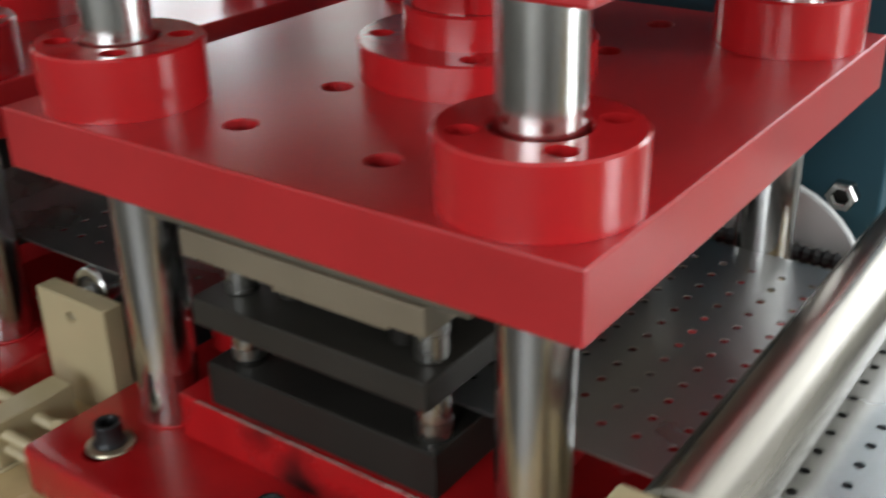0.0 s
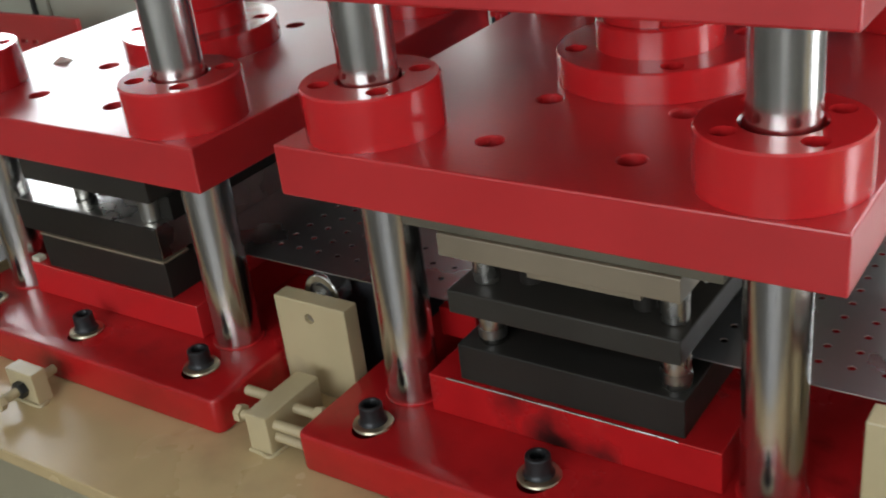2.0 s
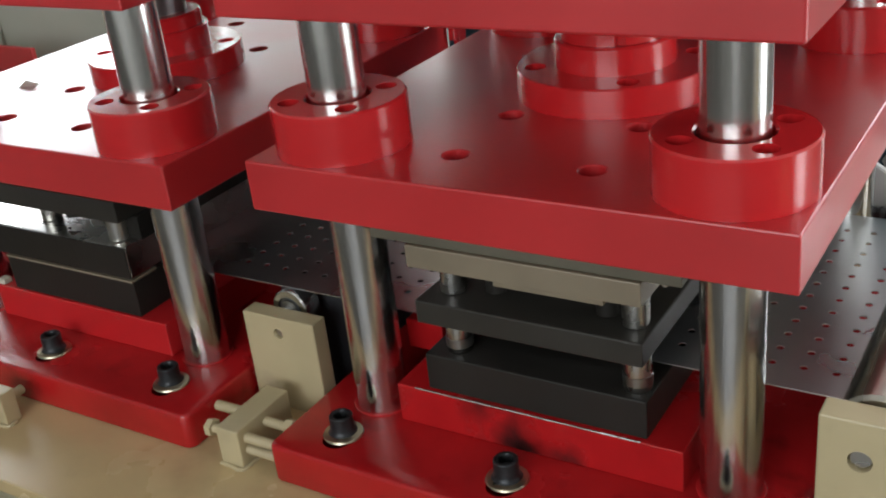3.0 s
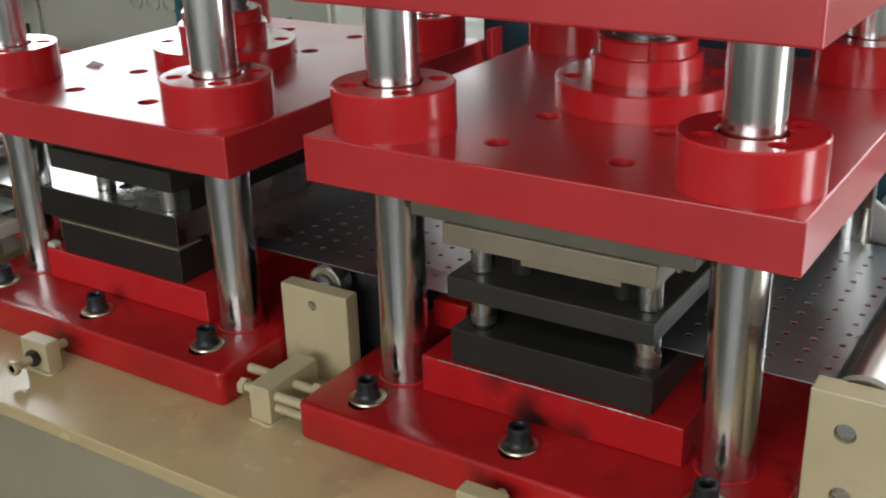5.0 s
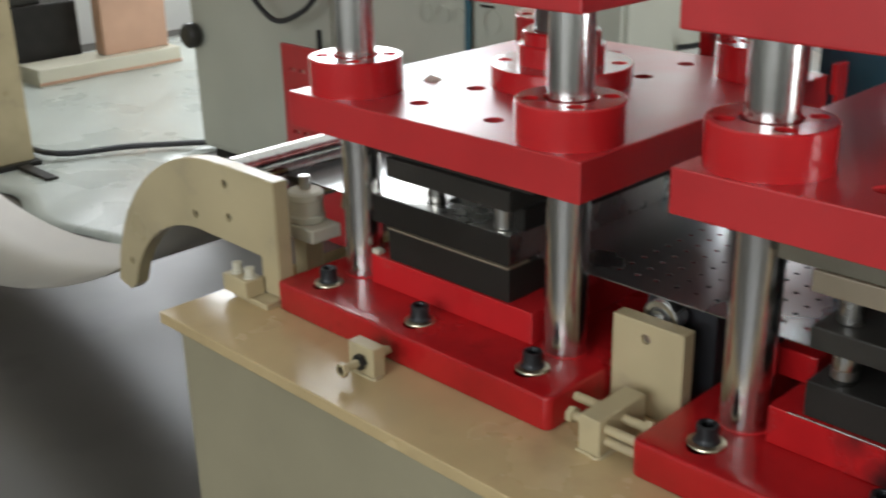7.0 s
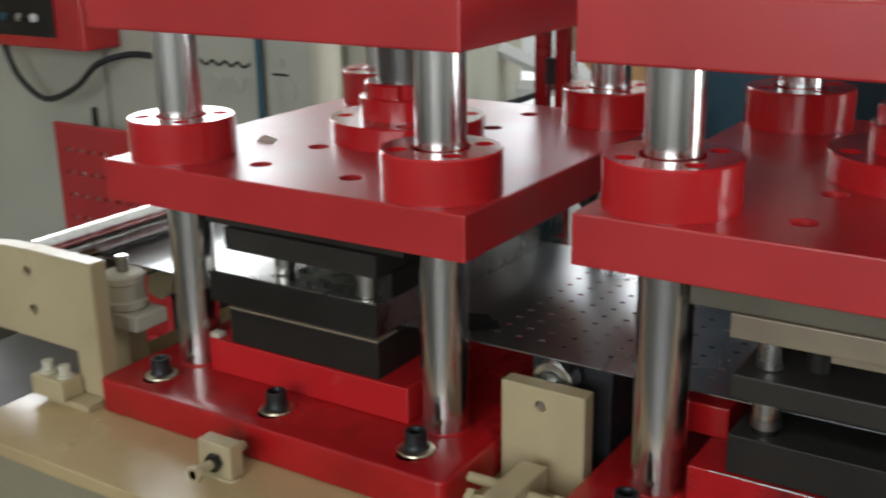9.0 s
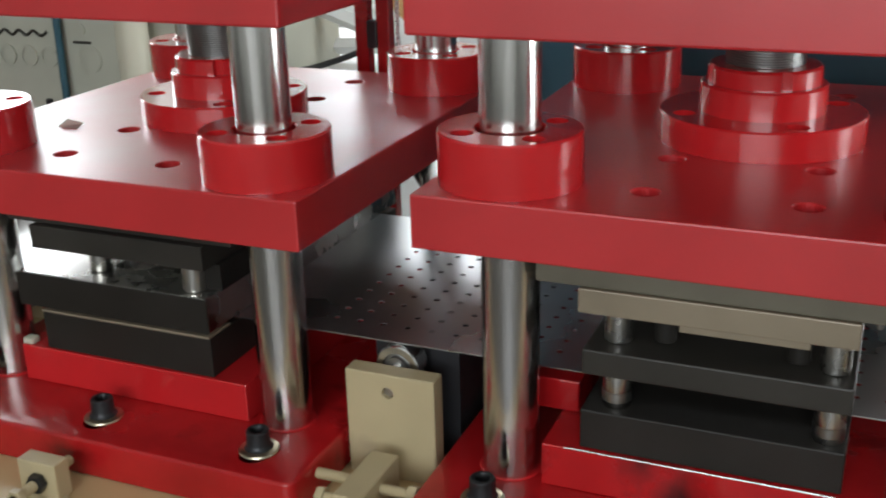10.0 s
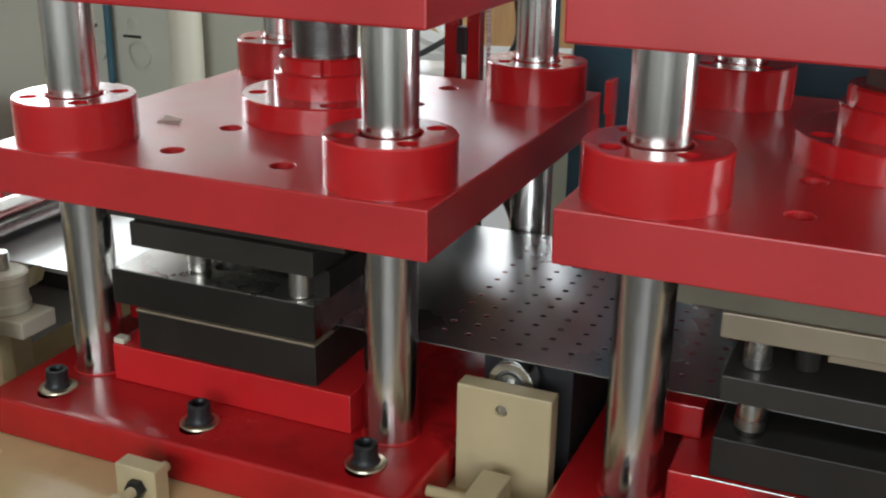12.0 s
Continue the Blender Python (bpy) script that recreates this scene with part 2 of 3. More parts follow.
def window_frame(name, axis, at, a0, a1, z0, z1, bars):
    ob = thing(name, "white metal window frame in the hall wall", "window", kind="structure")
    w = 0.05
    def b(u0, u1, w0, w1):
        return box(at - 0.03, at + 0.03, u0, u1, w0, w1, 0.004) if axis == "x" else box(u0, u1, at - 0.03, at + 0.03, w0, w1, 0.004)
    part("sill", b(a0, a1, z0, z0 + w), WHITE, ob)
    part("head", b(a0, a1, z1 - w, z1), WHITE, ob)
    part("jamb", b(a0, a0 + w, z0 + w, z1 - w), WHITE, ob)
    part("jamb", b(a1 - w, a1, z0 + w, z1 - w), WHITE, ob)
    for i in range(1, bars):
        u = a0 + (a1 - a0) * i / bars
        part("mullion", b(u - 0.02, u + 0.02, z0 + w, z1 - w), WHITE, ob)


window_frame("window_1", "x", X0 - 0.12, 2.7, 7.7, 1.0, 4.2, 4)
window_frame("window_2", "x", X1 + 0.12, 1.3, 3.1, -0.6, 3.0, 2)
window_frame("window_3", "y", Y0 - 0.12, -0.8, 3.2, 0.9, 2.9, 4)
window_frame("window_4", "y", Y1 + 0.12, -4.5, 4.5, 1.6, 4.3, 8)

# ---- machine bed ----
bed = thing("machine_bed", "cream painted steel machine bed under the presses", "machine bed")
SLOT = (0.012, 0.133, 0.108, 0.588)
part("bed_plate", cut(box(-0.79, 3.2, -0.215, 0.95, -0.022, 0.0, 0.002), box(*SLOT, -0.1, 0.1)), CREAM_BED, bed, "glossy cream bed plate with brown stains")
part("bed_body", cut(box(-0.765, 3.17, -0.19, 0.92, FLOOR, -0.022, 0.003), box(*SLOT, -0.5, 0.1)), BED_SHADED, bed, "cream bed side with its shade in the colour")
# unseen black box, added so the gap and sheet holes stay in shade
part("under_sheet_shade", cut(box(SLOT[0] + 0.001, SLOT[1] - 0.001, SLOT[2] + 0.050, SLOT[3] - 0.001, -0.49, 0.168), box(SLOT[0] + 0.004, SLOT[1] - 0.004, SLOT[2] + 0.053, SLOT[3] - 0.004, -0.48, 0.2)), BLACK, bed, "black box added for the shade under the sheet")
part("bed_foot", box(-0.79, -0.70, -0.26, -0.19, FLOOR, FLOOR + 0.03, 0.003), CREAM, bed)

# ---- presses ----
W, DEEP = 0.64, 0.70
POSTS = [(-W + 0.086, 0.084), (-0.086, 0.084), (-W + 0.086, DEEP - 0.084), (-0.086, DEEP - 0.084)]
CX, CY = -W / 2, DEEP / 2


def socket_bolt(parent, x, y, z):
    """A socket head cap screw with its tall collar and dished washer."""
    prof = [(0.0180, 0.0062), (0.0166, 0.0085), (0.0154, 0.011), (0.0150, 0.0285), (0.0138, 0.0300), (0.0100, 0.0300), (0.0092, 0.0288), (0.0092, 0.018), (0, 0.017)]
    bolt = part("clamp_bolt", lathe([(0, 0.0048), (0.0195, 0.0048)] + prof, 28, Matrix.Translation((x, y, z))), BOLT, parent, "black socket head bolt", True)
    part("washer", lathe([(0, 0.0002), (0.0255, 0.0002), (0.0262, 0.0014), (0.0252, 0.0036), (0.0195, 0.0054), (0, 0.0054)], 32, Matrix.Translation((x, y, z))), WASHER, bolt, "brass-toned washer", True)


def press(name, ox, oy, lift, label):
    """One four-post hydraulic press; lift raises its sliding plate."""
    pr = thing(name, label, "press", "presses on the bed")
    pr.location = (ox, oy, 0)
    z1, z2 = 0.332 + lift, 0.394 + lift
    slots = bmesh.new()
    for bx in (-W + 0.08, CX - 0.004, -0.08):
        for by in (-0.013, DEEP - 0.013):
            add_lathe(slots, rod_profile(0.0195, 0.02, 0.08, 0.0), 24, Matrix.Translation((bx, by, 0)))
    part("base_plate", cut(box(-W, 0, -0.059, DEEP + 0.059, 0.0, 0.055, 0.005, 3, 0.014), slots), RED_DIRTY, pr, "glossy red base plate with oily marks", True)
    part("bolster", box(-W + 0.133, -0.131, 0.056, DEEP - 0.056, 0.0555, 0.110, 0.0015), RED_GREASY if lift else RED, pr, "raised red bolster with dark grease stains" if lift else "raised red bolster under the die")
    if lift:
        part("worn_edge", tube([(-W + 0.16 + 0.03 * i, 0.0562 + 0.0004 * (i % 2), 0.1096) for i in range(11)], 0.0011, 6, 2), STEEL, pr, "bright worn edge of the bolster")
    part("strip_rail", box(-W + 0.098, -W + 0.154, 0.140, DEEP - 0.140, 0.1103, 0.152, 0.002), RED_DIRTY, pr, "dark red rail beside the die")
    if not lift:
        part("end_stop", box(-W + 0.134, -W + 0.152, 0.058, 0.074, 0.1102, 0.119, 0.002), CREAM_PALE, pr, "small pale stop on the bolster")
    # sliding plate with its bolt holes
    slab = box(-W, 0, 0, DEEP, z1, z2, 0.0022, 2)
    holes = bmesh.new()
    for dx in (-0.083, 0.083):
        for y in (0.087, 0.222, DEEP - 0.222, DEEP - 0.087):
            add_lathe(holes, [(0, z2 - 0.05), (0.0158, z2 - 0.05), (0.0158, z2 - 0.0015), (0.0180, z2 + 0.001), (0.0180, z2 + 0.02), (0, z2 + 0.02)], 24, Matrix.Translation((CX + dx, y, 0)))
    part("sliding_plate", cut(slab, holes), RED_TOP, pr, "thick red sliding plate drilled with holes")
    for px, py in POSTS:
        post = part("guide_post", lathe(rod_profile(0.0340, 0.0555, 0.590, 0.003), 48, Matrix.Translation((px, py, 0))), CHROME, pr, "polished chrome guide post", True)
        part("post_seat", lathe([(0.0341, 0.0553), (0.0385, 0.0553), (0.0385, 0.0565), (0.0375, 0.0575), (0.0341, 0.0575)], 40, Matrix.Translation((px, py, 0))), RED, post, "", True)
        ring = lathe([(0.0384, z2 + 0.0003), (0.081, z2 + 0.0003), (0.081, z2 + 0.058), (0.0790, z2 + 0.0605), (0.0405, z2 + 0.0605), (0.0384, z2 + 0.0584), (0.0384, z2 + 0.0003)], 64, Matrix.Translation((px, py, 0)))
        bmesh.ops.remove_doubles(ring, verts=ring.verts, dist=1e-6)
        sink = bmesh.new()
        for k in range(4):
            a = math.pi / 4 + k * math.pi / 2
            add_lathe(sink, rod_profile(0.0128, z2 + 0.018, z2 + 0.09, 0.0), 20, Matrix.Translation((px + 0.058 * math.cos(a), py + 0.058 * math.sin(a), 0)))
        bush = part("guide_bushing", cut(ring, sink), RED, pr, "round red guide bushing with four screw holes", True)
        for k in range(4):
            a = math.pi / 4 + k * math.pi / 2
            part("cap_screw", lathe([(0, z2 + 0.0182), (0.0105, z2 + 0.0182), (0.0105, z2 + 0.031), (0.0095, z2 + 0.032), (0.0055, z2 + 0.032), (0.0055, z2 + 0.026), (0, z2 + 0.026)], 16, Matrix.Translation((px + 0.058 * math.cos(a), py + 0.058 * math.sin(a), 0))), RED_DIRTY, bush, "", True)
        # black ring standing in for the shade in the gap round the post
        part("bore_gap_shade", lathe([(0.0342, z2 + 0.040), (0.0383, z2 + 0.040), (0.0383, z2 + 0.0480), (0.0342, z2 + 0.0480)], 40, Matrix.Translation((px, py, 0))), BLACK, bush)
    # cylinder coupling in the middle
    mid = Matrix.Translation((CX, CY, 0))
    disc = lathe([(0, z2 + 0.0003), (0.124, z2 + 0.0003), (0.124, z2 + 0.035), (0.1225, z2 + 0.037), (0, z2 + 0.037)], 72, mid)
    sink = bmesh.new()
    for k in range(4):
        a = radians(-59 + 90 * k)
        add_lathe(sink, rod_profile(0.0135, z2 + 0.012, z2 + 0.07, 0.0), 20, mid @ Matrix.Translation((0.1 * math.cos(a), 0.1 * math.sin(a), 0)))
    part("coupling_flange", cut(disc, sink), RED, pr, "round red flange with screw holes", True)
    part("coupling_ring", lathe([(0, z2 + 0.037), (0.076, z2 + 0.037), (0.076, z2 + 0.069), (0.0735, z2 + 0.0715), (0, z2 + 0.0715)], 60, mid), RED, pr, "", True)
    nut = lathe([(0, z2 + 0.0716), (0.068, z2 + 0.0716), (0.068, z2 + 0.091), (0.065, z2 + 0.094), (0, z2 + 0.094)], 60, mid)
    slots = bmesh.new()
    for k in range(4):
        a = radians(-62 + 90 * k)
        add_box(slots, CX + 0.069 * math.cos(a) - 0.006, CX + 0.069 * math.cos(a) + 0.006, CY + 0.069 * math.sin(a) - 0.006, CY + 0.069 * math.sin(a) + 0.006, z2 + 0.07, z2 + 0.1)
    part("lock_nut", cut(nut, slots), RED, pr, "slotted red lock nut", True)
    teeth, z = [(0, z2 + 0.094)], z2 + 0.094
    while z < 0.587:
        teeth += [(0.0455, z), (0.0475, z + 0.0009), (0.0475, z + 0.0015), (0.0455, z + 0.0024)]
        z += 0.003
    part("threaded_rod", lathe(teeth + [(0.045, 0.590), (0, 0.590)], 48, mid), THREAD, pr, "grey steel rod with a fine thread", True)
    part("top_plate", box(-W + 0.002, -0.002, -0.003, DEEP + 0.003, 0.590, 0.665, 0.003), RED_TOP, pr, "thick red top plate on the posts")
    part("cylinder", lathe([(0, 0.665), (0.11, 0.665), (0.11, 0.95), (0.105, 0.955), (0, 0.955)], 48, mid), RED, pr, "", True)
    for bx in (-W + 0.08, CX - 0.004, -0.08):
        socket_bolt(pr, bx, 0.0, 0.0551)
        socket_bolt(pr, bx, DEEP, 0.0551)
    return pr


press("punch_press", 0.0, 0.0, 0.0, "red four-post punch press with its plate lowered")
press("punch_press", 0.785, -0.005, 0.0255, "red four-post punch press with its plate slightly raised")


# ---- dies ----
def pillar(parent, x, y, z0, z1, r, mat):
    part("die_pillar", lathe(rod_profile(r, z0, z1, 0.0015), 28, Matrix.Translation((x, y, 0))), mat, parent, "", True)


def closed_die():
    d = thing("punching_die", "blackened steel punching die closed over the sheet", "die")
    x0, x1, y0, y1 = -0.462, -0.182, 0.060, 0.64
    part("lower_die", box(x0, x1, y0, y1, 0.1102, 0.1665, 0.0015), DIE_DARK, d)
    part("stripper_lip", box(x0, x1, y0 - 0.002, y0 + 0.05, 0.1667, 0.1705, 0.001), DIE_TAN, d, "thin tan edge of the strip channel")
    top = box(x0 - 0.035, x1, y0, y1, 0.1745, 0.2240, 0.0015)
    holes = bmesh.new()
    for x, y in ((-0.36, 0.13), (-0.245, 0.13), (-0.36, 0.3), (-0.245, 0.3)):
        add_lathe(holes, rod_profile(0.0165, 0.20, 0.24, 0), 24, Matrix.Translation((x, y, 0)))
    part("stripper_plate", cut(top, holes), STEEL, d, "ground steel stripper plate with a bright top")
    # thin dark skin: puts the plate's shaded front into colour
    part("stripper_shaded_front", box(x0 - 0.035, x1 + 0.001, y0 - 0.003, y0 - 0.0005, 0.1745, 0.2235, 0.0005), DIE_DARK, d)
    part("punch_holder", box(x0, x1, y0, y1, 0.262, 0.296, 0.0015), DIE_GREY, d)
    part("backing_plate", box(x0 - 0.045, x1 + 0.04, y0 + 0.01, y1 - 0.01, 0.2965, 0.3318, 0.0015), DIE_GREY, d)
    for x, y in ((-0.385, 0.105), (-0.215, 0.085), (-0.385, 0.5), (-0.215, 0.5)):
        pillar(d, x, y, 0.2242, 0.2615, 0.0155, STEEL)
    for i in range(7):
        pillar(d, -0.40 + 0.026 * i, 0.45, 0.2242, 0.2615, 0.006, DIE_DARK)
    part("side_guard", box(x1 - 0.022, x1 + 0.006, y0 + 0.03, y1, 0.2242, 0.2615, 0.001), DIE_DARK, d)


def open_die():
    d = thing("punching_die", "dark steel die set with a tan punch holder, raised on pillars", "die")
    x0, x1, y0, y1 = 0.322, 0.610, 0.058, 0.63
    part("lower_die", box(x0, x1, y0, y1, 0.1102, 0.160, 0.0018), DIE_DARK, d)
    part("stripper_plate", box(0.326, 0.612, 0.045, y1 - 0.02, 0.212, 0.2425, 0.002), DIE_GREY, d)
    part("punch_holder", box(0.320, 0.612, 0.046, y1 - 0.02, 0.2855, 0.3145, 0.0015), DIE_TAN, d, "tan steel punch holder")
    part("punch_block", box(0.43, 0.565, 0.055, y1 - 0.05, 0.2745, 0.2853, 0.001), DIE_TAN, d)
    part("backing_plate", box(0.270, 0.655, 0.050, y1, 0.3150, 0.3573, 0.0015), DIE_OLIVE, d, "olive-grey backing plate")
    for x in (0.358, 0.590):
        for y in (0.085, 0.55):
            foot = part("die_pillar", lathe([(0, 0.1602), (0.0155, 0.1602), (0.0165, 0.163), (0.0165, 0.205), (0.0150, 0.2118), (0, 0.2118)], 28, Matrix.Translation((x, y, 0))), STEEL, d, "", True)
            part("grip_band", lathe([(0.0166, 0.168), (0.0172, 0.1685), (0.0172, 0.180), (0.0166, 0.1805)], 36, Matrix.Translation((x, y, 0))), THREAD, foot, "knurled band", True)
            pillar(d, x, y, 0.2427, 0.2853, 0.0160, STEEL)
    for i in range(8):
        for y in (0.2, 0.26, 0.33, 0.4):
            pillar(d, 0.38 + 0.026 * i, y, 0.2427, 0.2743, 0.006, DIE_DARK)
    for x, y in ((0.552, 0.095), (0.408, 0.10)):
        pillar(d, x, y, 0.2427, 0.2853, 0.013, DIE_DARK)
    part("dowel", lathe(rod_profile(0.004, 0.3005, 0.3149, 0.001), 12, Matrix.Translation((0.628, 0.075, 0))), STEEL, d)


closed_die()
open_die()


# ---- perforated sheet ----
def perforated_sheet():
    z, th = 0.1745, 0.0014
    sx, sy, r = 0.0348, 0.0329, 0.0046
    x_first, y_first, nx, ny = -0.0485, 0.166, 80, 12
    verts, faces = [], []
    seen = {}

    def v(x, y):
        k = (round(x, 5), round(y, 5))
        if k not in seen:
            seen[k] = len(verts)
            verts.append((x, y, z))
        return seen[k]

    for i in range(nx):
        for j in range(ny):
            cx, cy = x_first + i * sx, y_first + j * sy
            hx, hy = sx / 2, sy / 2
            outer = [v(cx + hx, cy), v(cx + hx, cy + hy), v(cx, cy + hy), v(cx - hx, cy + hy), v(cx - hx, cy), v(cx - hx, cy - hy), v(cx, cy - hy), v(cx + hx, cy - hy)]
            inner = []
            for k in range(16):
                a = 2 * math.pi * k / 16
                inner.append(len(verts))
                verts.append((cx + r * math.cos(a), cy + r * math.sin(a), z))
            for k in range(8):
                faces.append((outer[k], outer[(k + 1) % 8], inner[(2 * k + 2) % 16], inner[2 * k + 1], inner[2 * k]))
    xa, xb = x_first - sx / 2, x_first + (nx - 0.5) * sx
    ya, yb = y_first - sy / 2, y_first + (ny - 0.5) * sy
    for i in range(2 * nx):
        u0, u1 = xa + i * sx / 2, xa + (i + 1) * sx / 2
        faces.append((v(u0, 0.121), v(u1, 0.121), v(u1, ya), v(u0, ya)))
        faces.append((v(u0, yb), v(u1, yb), v(u1, 0.579), v(u0, 0.579)))
    for j in range(2 * ny):
        w0, w1 = ya + j * sy / 2, ya + (j + 1) * sy / 2
        faces.append((v(-0.86, w0), v(xa, w0), v(xa, w1), v(-0.86, w1)))
    faces.append((v(-0.86, 0.121), v(xa, 0.121), v(xa, ya), v(-0.86, ya)))
    faces.append((v(-0.86, yb), v(xa, yb), v(xa, 0.579), v(-0.86, 0.579)))
    me = bpy.data.meshes.new("metal_sheet")
    me.from_pydata(verts, [], faces)
    me.materials.append(SHEET)
    ob = new("metal_sheet", me)
    mod = ob.modifiers.new("thickness", "SOLIDIFY")
    mod.thickness, mod.offset = th, -1
    return tagged(ob, "bright steel strip punched with rows of small holes", "metal sheet")


perforated_sheet()


# ---- roller brackets ----
def hex_profile(bm, r, h, m):
    add_lathe(bm, [(0, 0), (r * 0.95, 0), (r, h * 0.12), (r, h * 0.88), (r * 0.95, h), (0, h)], 6, m)


def support_block(name, x0, x1, y0, y1, top, holes, label):
    ob = thing(name, label, "bracket", "roller brackets")
    body, c = box(x0, x1, y0, y1, 0.0, top, 0.002), bmesh.new()
    for x, z, r in holes:
        add_lathe(c, rod_profile(r, -0.02, y1 - y0 - 0.006, 0), 24, along((x, y0, z), "y"))
    part("plate", cut(body, c), CREAM, ob)
    for x, z, r in holes:
        part("pin_end", lathe(rod_profile(r * 0.92, 0.0, 0.012, 0.001), 20, along((x, y0 + 0.005, z), "y")), STEEL, ob, "dull steel pin in the hole", True)
    return ob


support_block("roller_bracket", 0.007, 0.130, 0.078, 0.106, 0.149, [(0.066, 0.123, 0.0080)], "upright cream bracket plate with a drilled hole")
support_block("roller_bracket", 0.810, 0.955, -0.020, 0.012, 0.248, [(0.849, 0.204, 0.0115), (0.852, 0.128, 0.0115)], "upright cream bracket plate with chipped paint and two pins")
support_block("roller_bracket", 0.007, 0.130, 0.592, 0.620, 0.149, [(0.066, 0.123, 0.0080)], "upright cream bracket plate at the far side")

rol = thing("guide_roller", "small shiny steel bearing under the sheet", "roller")
part("outer_race", lathe([(0.020, 0.0), (0.0282, 0.0), (0.0300, 0.0018), (0.0300, 0.030), (0.0285, 0.0315), (0.020, 0.0315)], 40, along((0.064, 0.112, 0.1425), "y")), CHROME, rol, "", True)
part("inner_race", lathe([(0, -0.001), (0.0145, -0.001), (0.0155, 0.002), (0.0155, 0.004), (0.0199, 0.004), (0.0199, 0.030), (0, 0.030)], 32, along((0.064, 0.112, 0.1425), "y")), THREAD, rol, "", True)
part("axle", lathe(rod_profile(0.008, -0.008, 0.5, 0.001), 20, along((0.064, 0.112, 0.1425), "y")), STEEL, rol, "", True)

big = thing("pinch_roller", "large polished steel roller above the punched sheet", "roller")
part("drum", lathe(rod_profile(0.040, 0.0, 0.66, 0.004), 56, along((0.857, 0.016, 0.2145), "y")), ROLLER, big, "", True)
part("journal", lathe(rod_profile(0.016, -0.006, 0.002, 0.001), 24, along((0.857, 0.014, 0.2145), "y")), STEEL, big, "", True)


# unseen table, added so the holes beyond the press look shaded
rt = thing("sheet_shade_table", "unseen black table added to darken the punched holes", "table")
part("table_top", box(0.80, 2.70, 0.135, 0.565, 0.150, 0.167, 0.002), BLACK, rt)
for x in (0.96, 1.8, 2.6):
    for y in (0.16, 0.54):
        part("leg", box(x - 0.02, x + 0.02, y - 0.02, y + 0.02, 0.0, 0.1498, 0.002), BLACK, rt)


# ---- adjusting clamps ----
def stud(parent, p, axis, length, r=0.0072, head=0.0125, head_h=0.010, mat=None, nut_at=None):
    mat = mat or CREAM
    prof, z = [(0, 0)], 0.0
    while z < length - 0.002:
        prof += [(r * 0.93, z), (r, z + 0.0008)]
        z += 0.0016
    part("stud", lathe(prof + [(r * 0.9, length), (0, length)], 18, along(p, axis)), mat, parent, "", True)
    if head:
        bm = bmesh.new()
        hex_profile(bm, head, head_h, along(p, axis))
        part("hex_head", bm, mat, parent)
    if nut_at is not None:
        bm = bmesh.new()
        hex_profile(bm, 0.0135, 0.011, along(p, axis) @ Matrix.Translation((0, 0, nut_at)))
        part("lock_nut", bm, BOLT, parent, "black hex nut")


def base_clamp(x):
    ob = thing("push_block", "small cream push block with a bolt and black nut", "clamp", "push blocks along the bed")
    part("block", box(x - 0.030, x + 0.030, -0.122, -0.096, 0.0, 0.052, 0.0018), CREAM, ob)
    part("weld", tube([(x - 0.030, -0.123, 0.001), (x, -0.124, 0.001), (x + 0.031, -0.123, 0.001), (x + 0.032, -0.108, 0.001)], 0.003), CREAM, ob)
    stud(ob, (x + 0.004, -0.168, 0.026), "y", 0.1015, nut_at=0.034)


base_clamp(-0.335)
base_clamp(0.469)

bar = thing("spacer_clamp", "cream clamp bar with bolts between the two presses", "clamp")
part("bar", box(0.057, 0.094, -0.062, 0.046, 0.0, 0.058, 0.002), CREAM, bar)
part("weld", tube([(0.056, -0.063, 0.001), (0.075, -0.064, 0.001), (0.095, -0.063, 0.001), (0.096, -0.02, 0.001)], 0.003), CREAM, bar)
stud(bar, (0.028, -0.045, 0.040), "x", 0.115)
stud(bar, (0.003, 0.000, 0.040), "x", 0.06, head=0)
stud(bar, (0.142, -0.005, 0.040), "-x", 0.05, head_h=0.012)
stud(bar, (0.090, -0.045, 0.022), "x", 0.053, head=0)

paper = bmesh.new()
pv = [paper.verts.new(c) for c in ((-0.514, 0.200, 0.3948), (-0.478, 0.200, 0.3948), (-0.482, 0.220, 0.3985), (-0.506, 0.214, 0.4045))]
paper.faces.new(pv)
bmesh.ops.solidify(paper, geom=paper.faces[:], thickness=0.0006)
bmesh.ops.recalc_face_normals(paper, faces=paper.faces)
tagged(part("paper_scrap", paper, PAPER), "small torn scrap of pale paper on the plate", "paper")


# ---- strip entry at the end of the bed ----
def plate_xz(points, y0, y1, bevel=0.002):
    bm = bmesh.new()
    face = bm.faces.new([bm.verts.new((x, y0, z)) for x, z in points])
    ext = bmesh.ops.extrude_face_region(bm, geom=[face])
    bmesh.ops.translate(bm, vec=(0, y1 - y0, 0), verts=[v for v in ext["geom"] if isinstance(v, bmesh.types.BMVert)])
    bmesh.ops.recalc_face_normals(bm, faces=bm.faces)
    rim = [e for e in bm.edges if e.calc_face_angle(0) > 1.2]
    bmesh.ops.bevel(bm, geom=rim, offset=bevel, segments=2, affect="EDGES")
    return bm


def arc(cx, cz, r, a0, a1, n):
    return [(cx + r * math.cos(radians(a0 + (a1 - a0) * i / n)), cz + r * math.sin(radians(a0 + (a1 - a0) * i / n))) for i in range(n + 1)]


CRESCENT = [(-0.645, 0.012), (-0.645, 0.236), (-0.80, 0.238)] + arc(-0.83, -0.20, 0.437, 88, 170, 16) + [(-1.215, -0.135)] + arc(-0.90, -0.22, 0.305, 160, 92, 12) + [(-0.70, 0.082), (-0.70, 0.012)]


